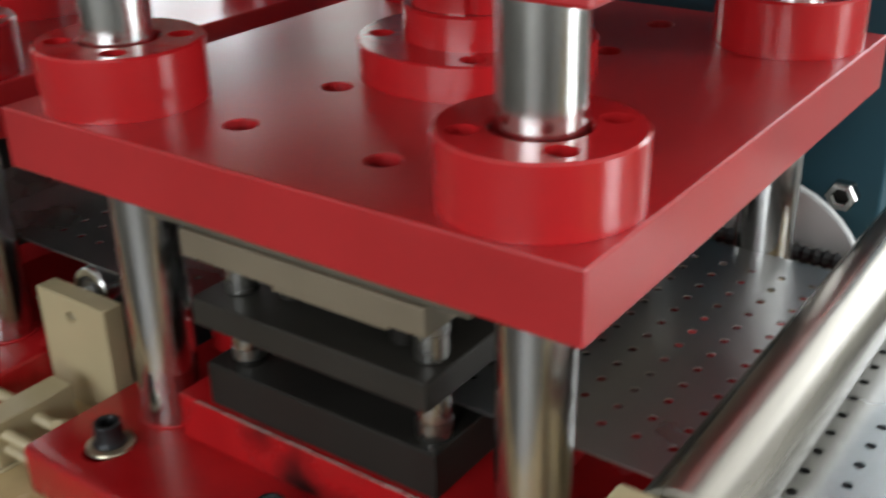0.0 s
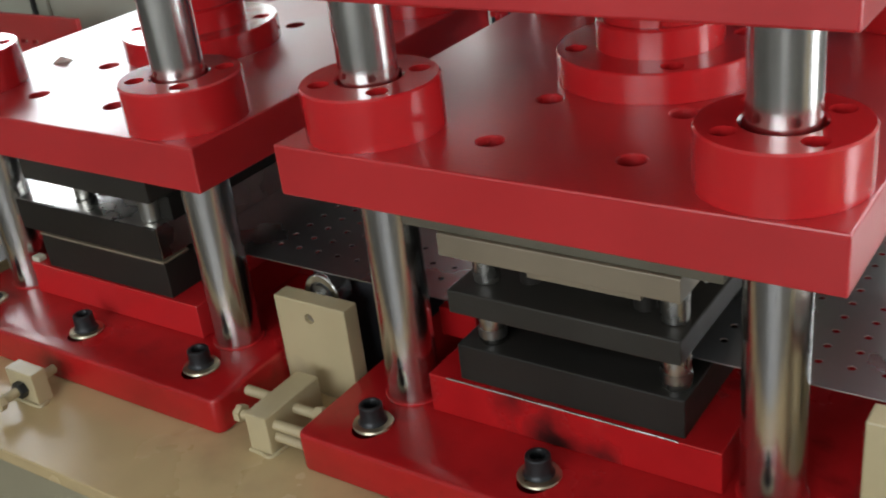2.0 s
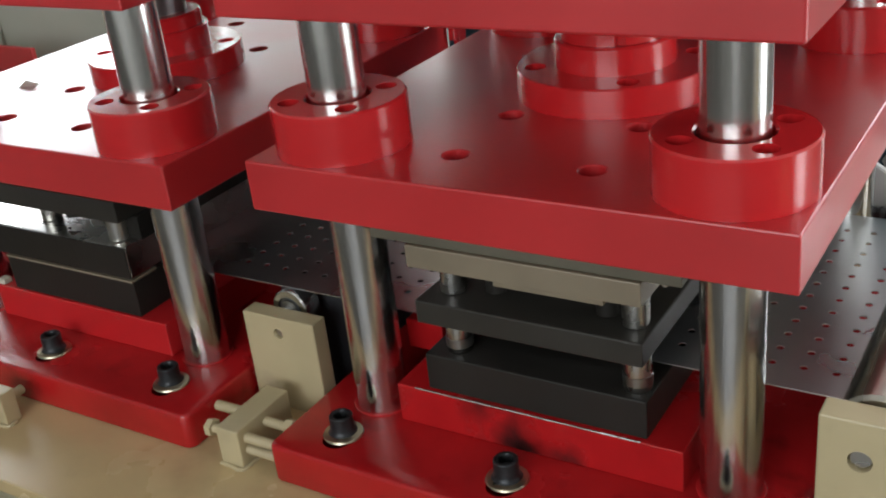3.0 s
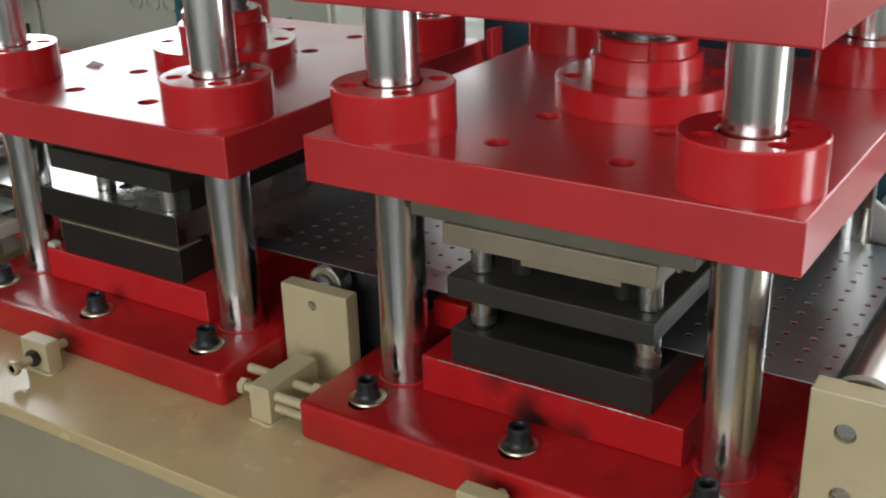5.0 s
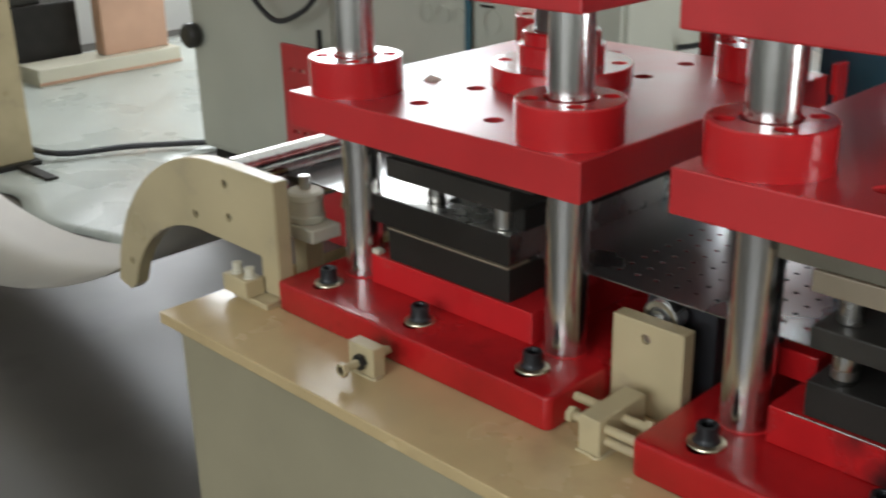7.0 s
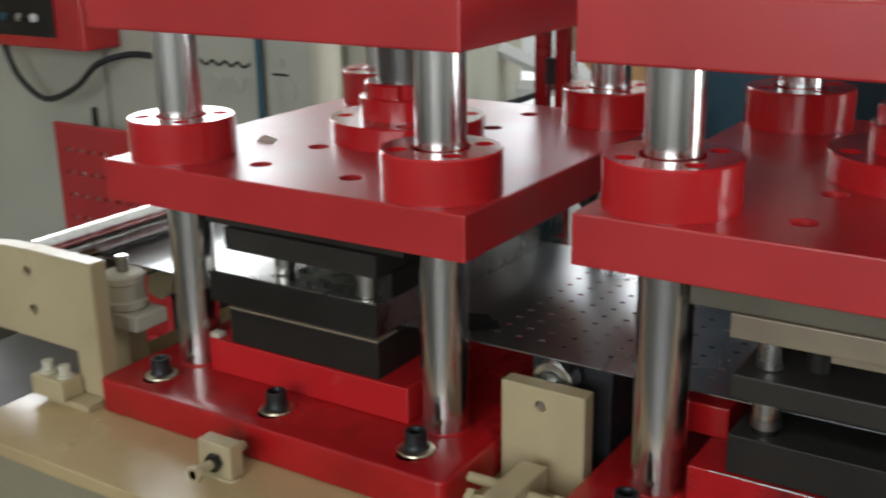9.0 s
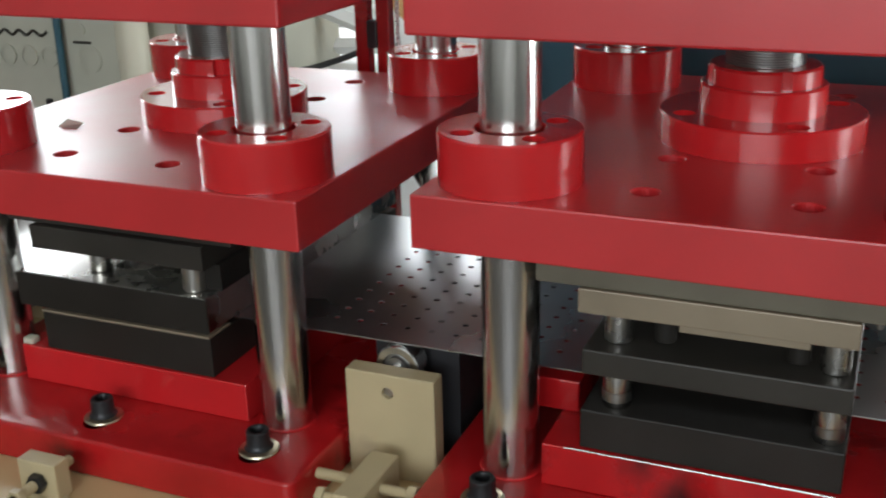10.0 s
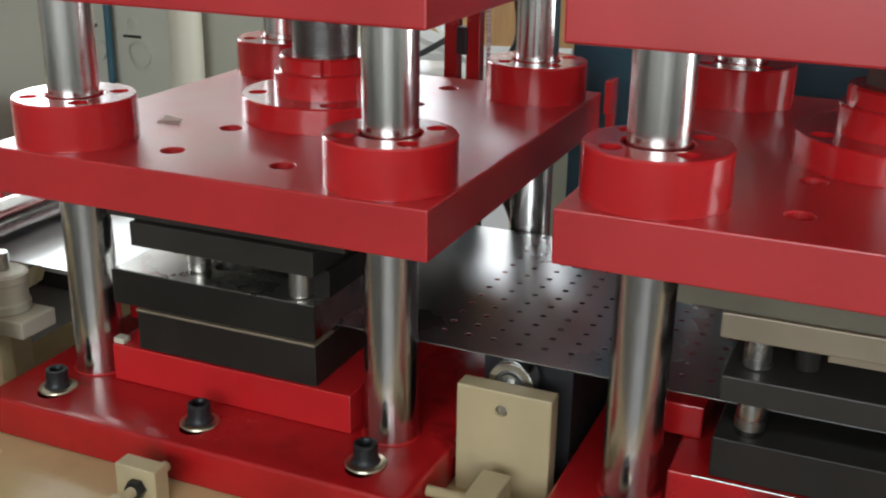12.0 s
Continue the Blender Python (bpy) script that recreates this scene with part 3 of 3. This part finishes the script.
def entry_guide(y0, y1, front):
    ob = thing("strip_guide", "curved cream guide plate with bolt holes beside the strip", "guide plate", "strip guides")
    body, holes = plate_xz(CRESCENT, y0, y1), bmesh.new()
    for x, z in ((-0.80, 0.200), (-0.795, 0.135), (-0.91, 0.115), (-1.19, -0.06)):
        add_lathe(holes, rod_profile(0.009, -0.01, y1 - y0 - 0.006, 0), 20, along((x, y0, z), "y"))
    part("guide_plate", cut(body, holes), CREAM, ob)
    for x, z in ((-0.80, 0.200), (-0.795, 0.135), (-0.91, 0.115), (-1.19, -0.06)):
        part("bolt_end", lathe(rod_profile(0.0082, 0.0, 0.008, 0.001), 18, along((x, y0 + 0.006, z), "y")), DIE_GREY, ob, "", True)
    if front:
        part("foot", box(-0.745, -0.6455, y0 - 0.035, y1 + 0.02, 0.0, 0.0118, 0.002), CREAM, ob)
        part("foot_block", box(-0.765, -0.69, y0 - 0.045, y0 - 0.004, 0.012, 0.046, 0.003), CREAM, ob)
        for x in (-0.745, -0.705):
            part("foot_bolt", lathe([(0, 0.046), (0.013, 0.046), (0.013, 0.05), (0.009, 0.05), (0.009, 0.066), (0.006, 0.067), (0, 0.067)], 16, Matrix.Translation((x, y0 - 0.024, 0))), CREAM_PALE, ob, "", True)


entry_guide(-0.045, -0.013, True)
entry_guide(0.60, 0.632, False)

er = thing("entry_roller", "polished steel entry roller over the strip", "roller")
part("drum", lathe(rod_profile(0.030, 0.0, 0.60, 0.003), 44, along((-0.83, -0.008, 0.2055), "y")), CHROME, er, "", True)
er2 = thing("entry_roller", "lower polished steel entry roller under the strip", "roller")
part("drum", lathe(rod_profile(0.030, 0.0, 0.60, 0.003), 44, along((-0.83, -0.008, 0.1375), "y")), CHROME, er2, "", True)

for gy, lab in ((0.085, "upright cream edge guide roller on a steel pin"), (0.613, "upright cream edge guide roller at the far edge")):
    g = thing("edge_guide", lab, "roller", "edge guide rollers")
    x = -0.725
    part("arm", box(x - 0.05, x + 0.06, gy - 0.035, gy + 0.035, 0.085, 0.112, 0.003), CREAM_PALE, g)
    part("stand", box(x - 0.02, x + 0.02, gy - 0.02, gy + 0.02, 0.0, 0.085, 0.002), CREAM, g)
    part("wheel", lathe([(0, 0.1125), (0.034, 0.1125), (0.036, 0.115), (0.036, 0.126), (0.0335, 0.129), (0.0335, 0.156), (0.036, 0.159), (0.036, 0.170), (0.032, 0.174), (0.013, 0.176), (0, 0.176)], 36, Matrix.Translation((x, gy, 0))), CREAM_PALE, g, "", True)
    part("pin", lathe(rod_profile(0.0115, 0.176, 0.203, 0.0015), 24, Matrix.Translation((x, gy, 0))), STEEL, g, "", True)


def strip_loop():
    """The slack loop of strip between the decoiler and the guides."""
    pts = [(-0.86, 0.1731), (-0.96, 0.158), (-1.08, 0.105), (-1.24, 0.0), (-1.47, -0.17), (-1.73, -0.312), (-2.08, -0.442), (-2.44, -0.533), (-2.86, -0.59), (-3.25, -0.588), (-3.62, -0.53), (-4.02, -0.39), (-4.35, -0.12), (-4.55, 0.25), (-4.628, 0.72)]
    bm, prev = bmesh.new(), None
    v = [Vector((x, 0, z)) for x, z in pts]
    line = []
    for i in range(len(v) - 1):
        p0, p1, p2, p3 = v[max(0, i - 1)], v[i], v[i + 1], v[min(len(v) - 1, i + 2)]
        for k in range(8):
            t = k / 8
            line.append(0.5 * (2 * p1 + (p2 - p0) * t + (2 * p0 - 5 * p1 + 4 * p2 - p3) * t * t + (3 * p1 - p0 - 3 * p2 + p3) * t ** 3))
    line.append(v[-1])
    for p in line:
        row = [bm.verts.new((p.x, 0.121, p.z)), bm.verts.new((p.x, 0.579, p.z))]
        if prev:
            bm.faces.new((prev[0], prev[1], row[1], row[0]))
        prev = row
    ob = part("steel_strip", bm, DULL, None, "", True)
    mod = ob.modifiers.new("thickness", "SOLIDIFY")
    mod.thickness = 0.0014
    return tagged(ob, "plain steel strip hanging in a slack loop", "metal strip")


strip_loop()

dec = thing("decoiler", "decoiler with a steel coil and a tall cream stand plate", "decoiler")
part("base", box(-5.9, -4.5, 0.66, 1.20, FLOOR, FLOOR + 0.12, 0.01), CREAM, dec)
part("stand_plate", box(-4.46, -4.40, 0.60, 1.17, FLOOR + 0.03, 1.35, 0.006), CREAM, dec, "tall cream stand plate")
part("foot_bar", box(-4.50, -4.36, 0.58, 1.19, FLOOR, FLOOR + 0.03, 0.004), DIE_DARK, dec, "dark foot bar")
part("foot_leg", box(-4.40, -4.05, 1.06, 1.12, FLOOR, FLOOR + 0.025, 0.004), DIE_DARK, dec)
part("column", box(-5.45, -5.05, 0.66, 0.96, FLOOR + 0.12, 1.0, 0.01), CREAM, dec)
part("coil", lathe([(0.25, 0), (0.62, 0), (0.62, 0.458), (0.25, 0.458)], 64, along((-5.25, 0.121, 0.75), "y")), SHEET, dec, "", True)
part("hub", lathe(rod_profile(0.25, -0.05, 0.54, 0.01), 40, along((-5.25, 0.121, 0.75), "y")), TEAL, dec, "", True)

# ---- rear of the line: teal housing and what stands behind ----
teal = thing("machine_housing", "dark teal steel machine housing behind the presses", "machine")
part("front_panel", box(-0.10, 0.77, 0.86, 0.90, 0.05, 1.25, 0.004), TEAL, teal)
for x in (-0.10, 0.73):
    part("side_panel", box(x, x + 0.04, 0.90, 1.5, 0.05, 1.25, 0.004), TEAL, teal)
part("roof_panel", box(-0.10, 0.77, 0.86, 1.5, 1.25, 1.29, 0.004), TEAL, teal)
part("foot_rail", box(-0.06, 0.72, 0.93, 1.4, 0.0, 0.05, 0.004), TEAL, teal)
for bx, bz in ((0.722, 0.155), (0.722, 0.75), (-0.04, 0.52), (0.30, 0.75)):
    bm = bmesh.new()
    add_lathe(bm, [(0.011, 0), (0.022, 0), (0.0225, 0.003), (0.0225, 0.017), (0.0205, 0.020), (0.013, 0.020), (0.011, 0.018)], 6, along((bx, 0.859, bz), "-y"))
    nutp = part("hex_nut", bm, STEEL, teal, "bright hex nut")
    # dark disc gives the shade inside the nut's hole
    part("bore_shade_disc", lathe(rod_profile(0.0112, 0.0, 0.010, 0.001), 16, along((bx, 0.859, bz), "-y")), DIE_DARK, nutp)

gus = thing("cover_plate", "white rounded cover plate on the bed behind the sheet", "cover")
part("plate", plate_xz([(0.47, 0.075), (0.79, 0.075)] + arc(0.63, 0.030, 0.15, 18, 162, 16), 0.80, 0.815), WHITE, gus)
part("ledge", box(0.16, 1.25, 0.765, 0.83, 0.0, 0.075, 0.003), CREAM_PALE, gus)

hose_pts = [(0.18, 0.785, 0.0885), (0.45, 0.782, 0.0885), (0.75, 0.78, 0.0885), (0.95, 0.782, 0.0885), (1.22, 0.785, 0.0885)]


def corrugated(points, r, label):
    bm = tube(points, r, 10, 40)
    bm.verts.ensure_lookup_table()
    n = len(bm.verts) // 10
    for ring in range(0, n, 2):
        vs = [bm.verts[ring * 10 + k] for k in range(10)]
        c = sum((v.co for v in vs), Vector()) / 10
        for v in vs:
            v.co = c + (v.co - c) * 0.72
    return tagged(part("corrugated_hose", bm, BLACK), label, "hose")


corrugated(hose_pts, 0.013, "black corrugated cable hose lying behind the sheet")
corrugated([(-0.12, 0.80, 0.014), (-0.16, 0.81, 0.05), (-0.20, 0.83, 0.13), (-0.26, 0.84, 0.22), (-0.30, 0.83, 0.34)], 0.011, "black corrugated hose rising behind the press")

st = thing("sensor_stand", "dark red steel stand with a switch behind the press", "stand")
for x in (-0.305, -0.262):
    part("upright", box(x - 0.013, x + 0.013, 0.78, 0.805, 0.0, 0.78, 0.002), RED_DIRTY, st)
part("cross_bar", box(-0.318, -0.249, 0.782, 0.803, 0.78, 0.81, 0.002), RED_DIRTY, st)
part("switch", box(-0.293, -0.272, 0.775, 0.795, 0.42, 0.47, 0.003), BLACK, st)
spr, z = [(0, 0.40)], 0.40
while z < 0.76:
    spr += [(0.0026, z), (0.0046, z + 0.002), (0.0046, z + 0.004), (0.0026, z + 0.006)]
    z += 0.0075
part("coiled_lead", lathe(spr + [(0, z)], 12, Matrix.Translation((-0.236, 0.79, 0))), WHITE, st, "white coiled lead", True)
for k in range(3):
    part("cable", tube([(-0.245 + 0.006 * k, 0.79, 0.66), (-0.20 + 0.012 * k, 0.80, 0.56), (-0.185 + 0.010 * k, 0.80, 0.46), (-0.215, 0.79, 0.40), (-0.24, 0.79, 0.36)], 0.0045), BLACK, st, "black cable")

br = thing("stop_bracket", "bright red stop bracket behind the press plate", "bracket")
part("arm", box(0.008, 0.020, 0.705, 0.73, 0.0, 0.415, 0.0015), RED, br)
part("tip", box(0.008, 0.020, 0.69, 0.705, 0.36, 0.415, 0.0015), RED, br)

cab = thing("control_cabinet", "grey-green steel control cabinet standing on the floor", "cabinet")
part("body", box(-3.80, -1.22, 1.80, 2.40, FLOOR + 0.08, 0.78, 0.008), GREEN_GREY, cab)
part("plinth", box(-3.77, -1.25, 1.84, 2.36, FLOOR, FLOOR + 0.08, 0.004), DIE_DARK, cab)
for x0, x1 in ((-3.78, -2.72), (-2.69, -1.92), (-1.89, -1.24)):
    d = part("cabinet_door", box(x0, x1, 1.782, 1.7995, FLOOR + 0.11, 0.76, 0.004), GREEN_GREY, cab)
    part("handle", box(x1 - 0.08, x1 - 0.06, 1.765, 1.7815, -0.15, 0.0, 0.004), BLACK, d)
for x, r in ((-2.14, 0.034), (-2.05, 0.034), (-1.965, 0.034), (-1.80, 0.044)):
    part("embossed_ring", lathe([(r - 0.005, 0), (r, 0), (r, 0.006), (r - 0.005, 0.006)], 32, along((x, 1.7818, 0.14), "-y")), GREEN_GREY, cab, "", True)
part("embossed_ring", lathe([(0.014, 0), (0.018, 0), (0.018, 0.005), (0.014, 0.005)], 24, along((-1.825, 1.7818, 0.235), "-y")), GREEN_GREY, cab, "", True)
part("embossed_wave", tube([(-2.20 + 0.03 * i, 1.779, 0.215 + 0.008 * (-1) ** i) for i in range(9)], 0.005), DIE_GREY, cab, "dark wavy moulding", True)
part("embossed_bar", box(-1.86, -1.79, 1.777, 1.7815, 0.188, 0.197, 0.002), DIE_GREY, cab)
for x, z in ((-1.62, 0.05), (-1.40, 0.12)):
    part("latch", lathe(rod_profile(0.014, 0, 0.02, 0.003), 20, along((x, 1.7818, z), "-y")), DIE_GREY, cab, "", True)
part("side_knob", lathe(rod_profile(0.06, 0, 0.07, 0.015), 24, along((-3.74, 1.7818, -0.13), "-y")), DIE_GREY, cab, "dark round knob", True)

cb = thing("control_box", "red control box with a dark panel on the cabinet", "control box")
part("case", box(-3.34, -2.60, 1.60, 1.778, 0.245, 0.78, 0.01), RED, cb)
part("panel", box(-3.26, -2.74, 1.592, 1.5995, 0.29, 0.74, 0.003), DIE_DARK, cb, "dark control panel")
for i in range(5):
    for j in range(2):
        part("button", lathe(rod_profile(0.016, 0, 0.014, 0.002), 16, along((-3.18 + 0.085 * i, 1.5915, 0.36 + 0.10 * j), "-y")), (STEEL, WHITE, TEAL)[(i + j) % 3], cb, "", True)
tagged(part("cable_loop", tube([(-3.14, 1.66, 0.245), (-3.06, 1.65, 0.12), (-2.90, 1.64, 0.045), (-2.73, 1.65, 0.10), (-2.63, 1.68, 0.19), (-2.52, 1.74, 0.225), (-2.40, 1.768, 0.22)], 0.012), BLACK), "black cable drooping under the control box", "cable")
tagged(part("cabinet_lead", tube([(-1.905, 1.766, 0.78), (-1.905, 1.764, 0.2), (-1.91, 1.764, -0.3), (-1.905, 1.764, -0.76)], 0.012), TEAL), "dark blue lead running down the cabinet doors", "cable")

lp = thing("guard_panel", "red slotted guard panel standing before the cabinet", "guard")
SLOTS = [(-2.62 + 0.062 * i, -0.10 - 0.085 * j) for j in range(5) for i in range(7)]
face, holes = box(-2.67, -2.16, 1.48, 1.50, FLOOR, 0.005, 0.004), bmesh.new()
for x, z in SLOTS:
    add_box(holes, x, x + 0.036, 1.47, 1.51, z, z + 0.016)
part("slotted_sheet", cut(face, holes), RED_TOP, lp)
for x in (-2.63, -2.22):
    part("foot", box(x - 0.03, x + 0.03, 1.44, 1.4795, FLOOR, FLOOR + 0.04, 0.004), RED, lp)

tagged(part("pipe", lathe([(0.050, FLOOR), (0.050, 2.9), (0.044, 2.9)], 28, Matrix.Translation((-1.56, 1.70, 0))), CREAM_PALE, None, "", True), "pale painted steel pipe standing on the floor", "pipe")

tb = thing("work_table", "white work table with folded frames on it", "table")
part("table_top", box(-1.75, -0.35, 2.0, 3.0, 0.02, 0.06, 0.005), WHITE, tb)
for x in (-1.70, -0.40):
    for y in (2.05, 2.95):
        part("leg", box(x - 0.03, x + 0.03, y - 0.03, y + 0.03, FLOOR, 0.02, 0.003), CREAM_PALE, tb)
for i, (x0, z0, x1, z1) in enumerate(((-1.65, 0.40, -0.75, 0.10), (-1.55, 0.09, -0.55, 0.14), (-1.35, 0.48, -0.95, 0.08))):
    fr = tagged(part("frame_bar", tube([(x0, 2.25 + 0.12 * i, z0 + 0.0), ((x0 + x1) / 2, 2.25 + 0.12 * i, (z0 + z1) / 2), (x1, 2.25 + 0.12 * i, z1)], 0.028, 4), WHITE), "white metal bar leaning on the work table", "bar", "loose frame bars")
tagged(part("loose_lead", tube([(-1.25, 2.1, 0.066), (-1.12, 2.06, 0.10), (-0.98, 2.08, 0.15), (-0.9, 2.15, 0.20)], 0.010), BLACK), "short black cable on the work table", "cable")
tagged(part("wood_board", box(-1.16, -0.48, 2.60, 2.63, 0.0605, 1.0, 0.004), WOOD), "upright orange-brown plywood board on the work table", "board")

# far end of the hall
wb = thing("packing_board", "pale copper-brown packing board standing on a ledge", "board")
part("board", box(-6.22, -6.10, 2.52, 3.02, FLOOR + 0.12, 0.75, 0.005), COPPER, wb)
part("ledge", box(-6.30, -6.00, 1.98, 3.05, FLOOR, FLOOR + 0.12, 0.006), CREAM_PALE, wb)
part("ledge_edge", box(-5.9995, -5.99, 1.98, 3.05, FLOOR + 0.015, FLOOR + 0.035, 0.002), COPPER, wb)
mt = thing("motor_unit", "dark machine unit with a grey motor", "machine")
part("case", box(-6.95, -6.35, 1.2, 2.48, FLOOR, -0.30, 0.01), DIE_DARK, mt)
part("motor", lathe(rod_profile(0.17, 0, 0.5, 0.02), 32, along((-6.55, 1.80, -0.05), "y")), GREEN_GREY, mt, "", True)
part("cradle", box(-6.70, -6.40, 1.85, 2.25, -0.2995, -0.21, 0.01), DIE_GREY, mt)
hn = thing("lifting_hoist", "yellow hoist body hanging by the far wall", "hoist")
part("hoist_body", lathe([(0, 0), (0.12, 0), (0.15, 0.03), (0.15, 0.22), (0.12, 0.25), (0, 0.25)], 28, along((-5.6, 2.72, 0.36), "y")), YELLOW, hn, "", True)
part("chain", lathe(rod_profile(0.012, 0.50, ZC, 0.002), 10, Matrix.Translation((-5.6, 2.85, 0))), STEEL, hn)

# pale painted floor area with film bits, laid as a thin rippled sheet
film = bmesh.new()
gx, gy = 40, 32
grid = [[film.verts.new((-6.9 + 4.0 * i / gx, 0.80 + 3.2 * j / gy + 0.06 * math.sin(i * 0.7) * (j < 3), FLOOR + 0.004 + 0.005 * (1 + math.sin(i * 1.3 + j * 0.9)))) for j in range(gy + 1)] for i in range(gx + 1)]
for i in range(gx):
    for j in range(gy):
        if i < 30 or j < 9:
            film.faces.new((grid[i][j], grid[i + 1][j], grid[i + 1][j + 1], grid[i][j + 1]))
bmesh.ops.delete(film, geom=[v for v in film.verts if not v.link_faces], context="VERTS")
fm = tagged(part("pale_floor_area", film, PALE_FLOOR, None, "", True), "pale grey-green painted floor area with crumpled film", "film")
fm.modifiers.new("thickness", "SOLIDIFY").thickness = 0.002
tagged(part("floor_cable", tube([(-5.4, 1.30, FLOOR + 0.04), (-4.45, 1.24, FLOOR + 0.04), (-4.2, 1.60, FLOOR + 0.04), (-4.0, 1.86, FLOOR + 0.04), (-3.84, 2.05, FLOOR + 0.04)], 0.016), BLACK), "black power cable lying across the floor", "cable")
tagged(part("partition_panel", box(-0.82, 0.6, 3.05, 3.09, FLOOR, 1.3, 0.004), GREEN_GREY), "grey-green partition panel behind the machines", "panel")
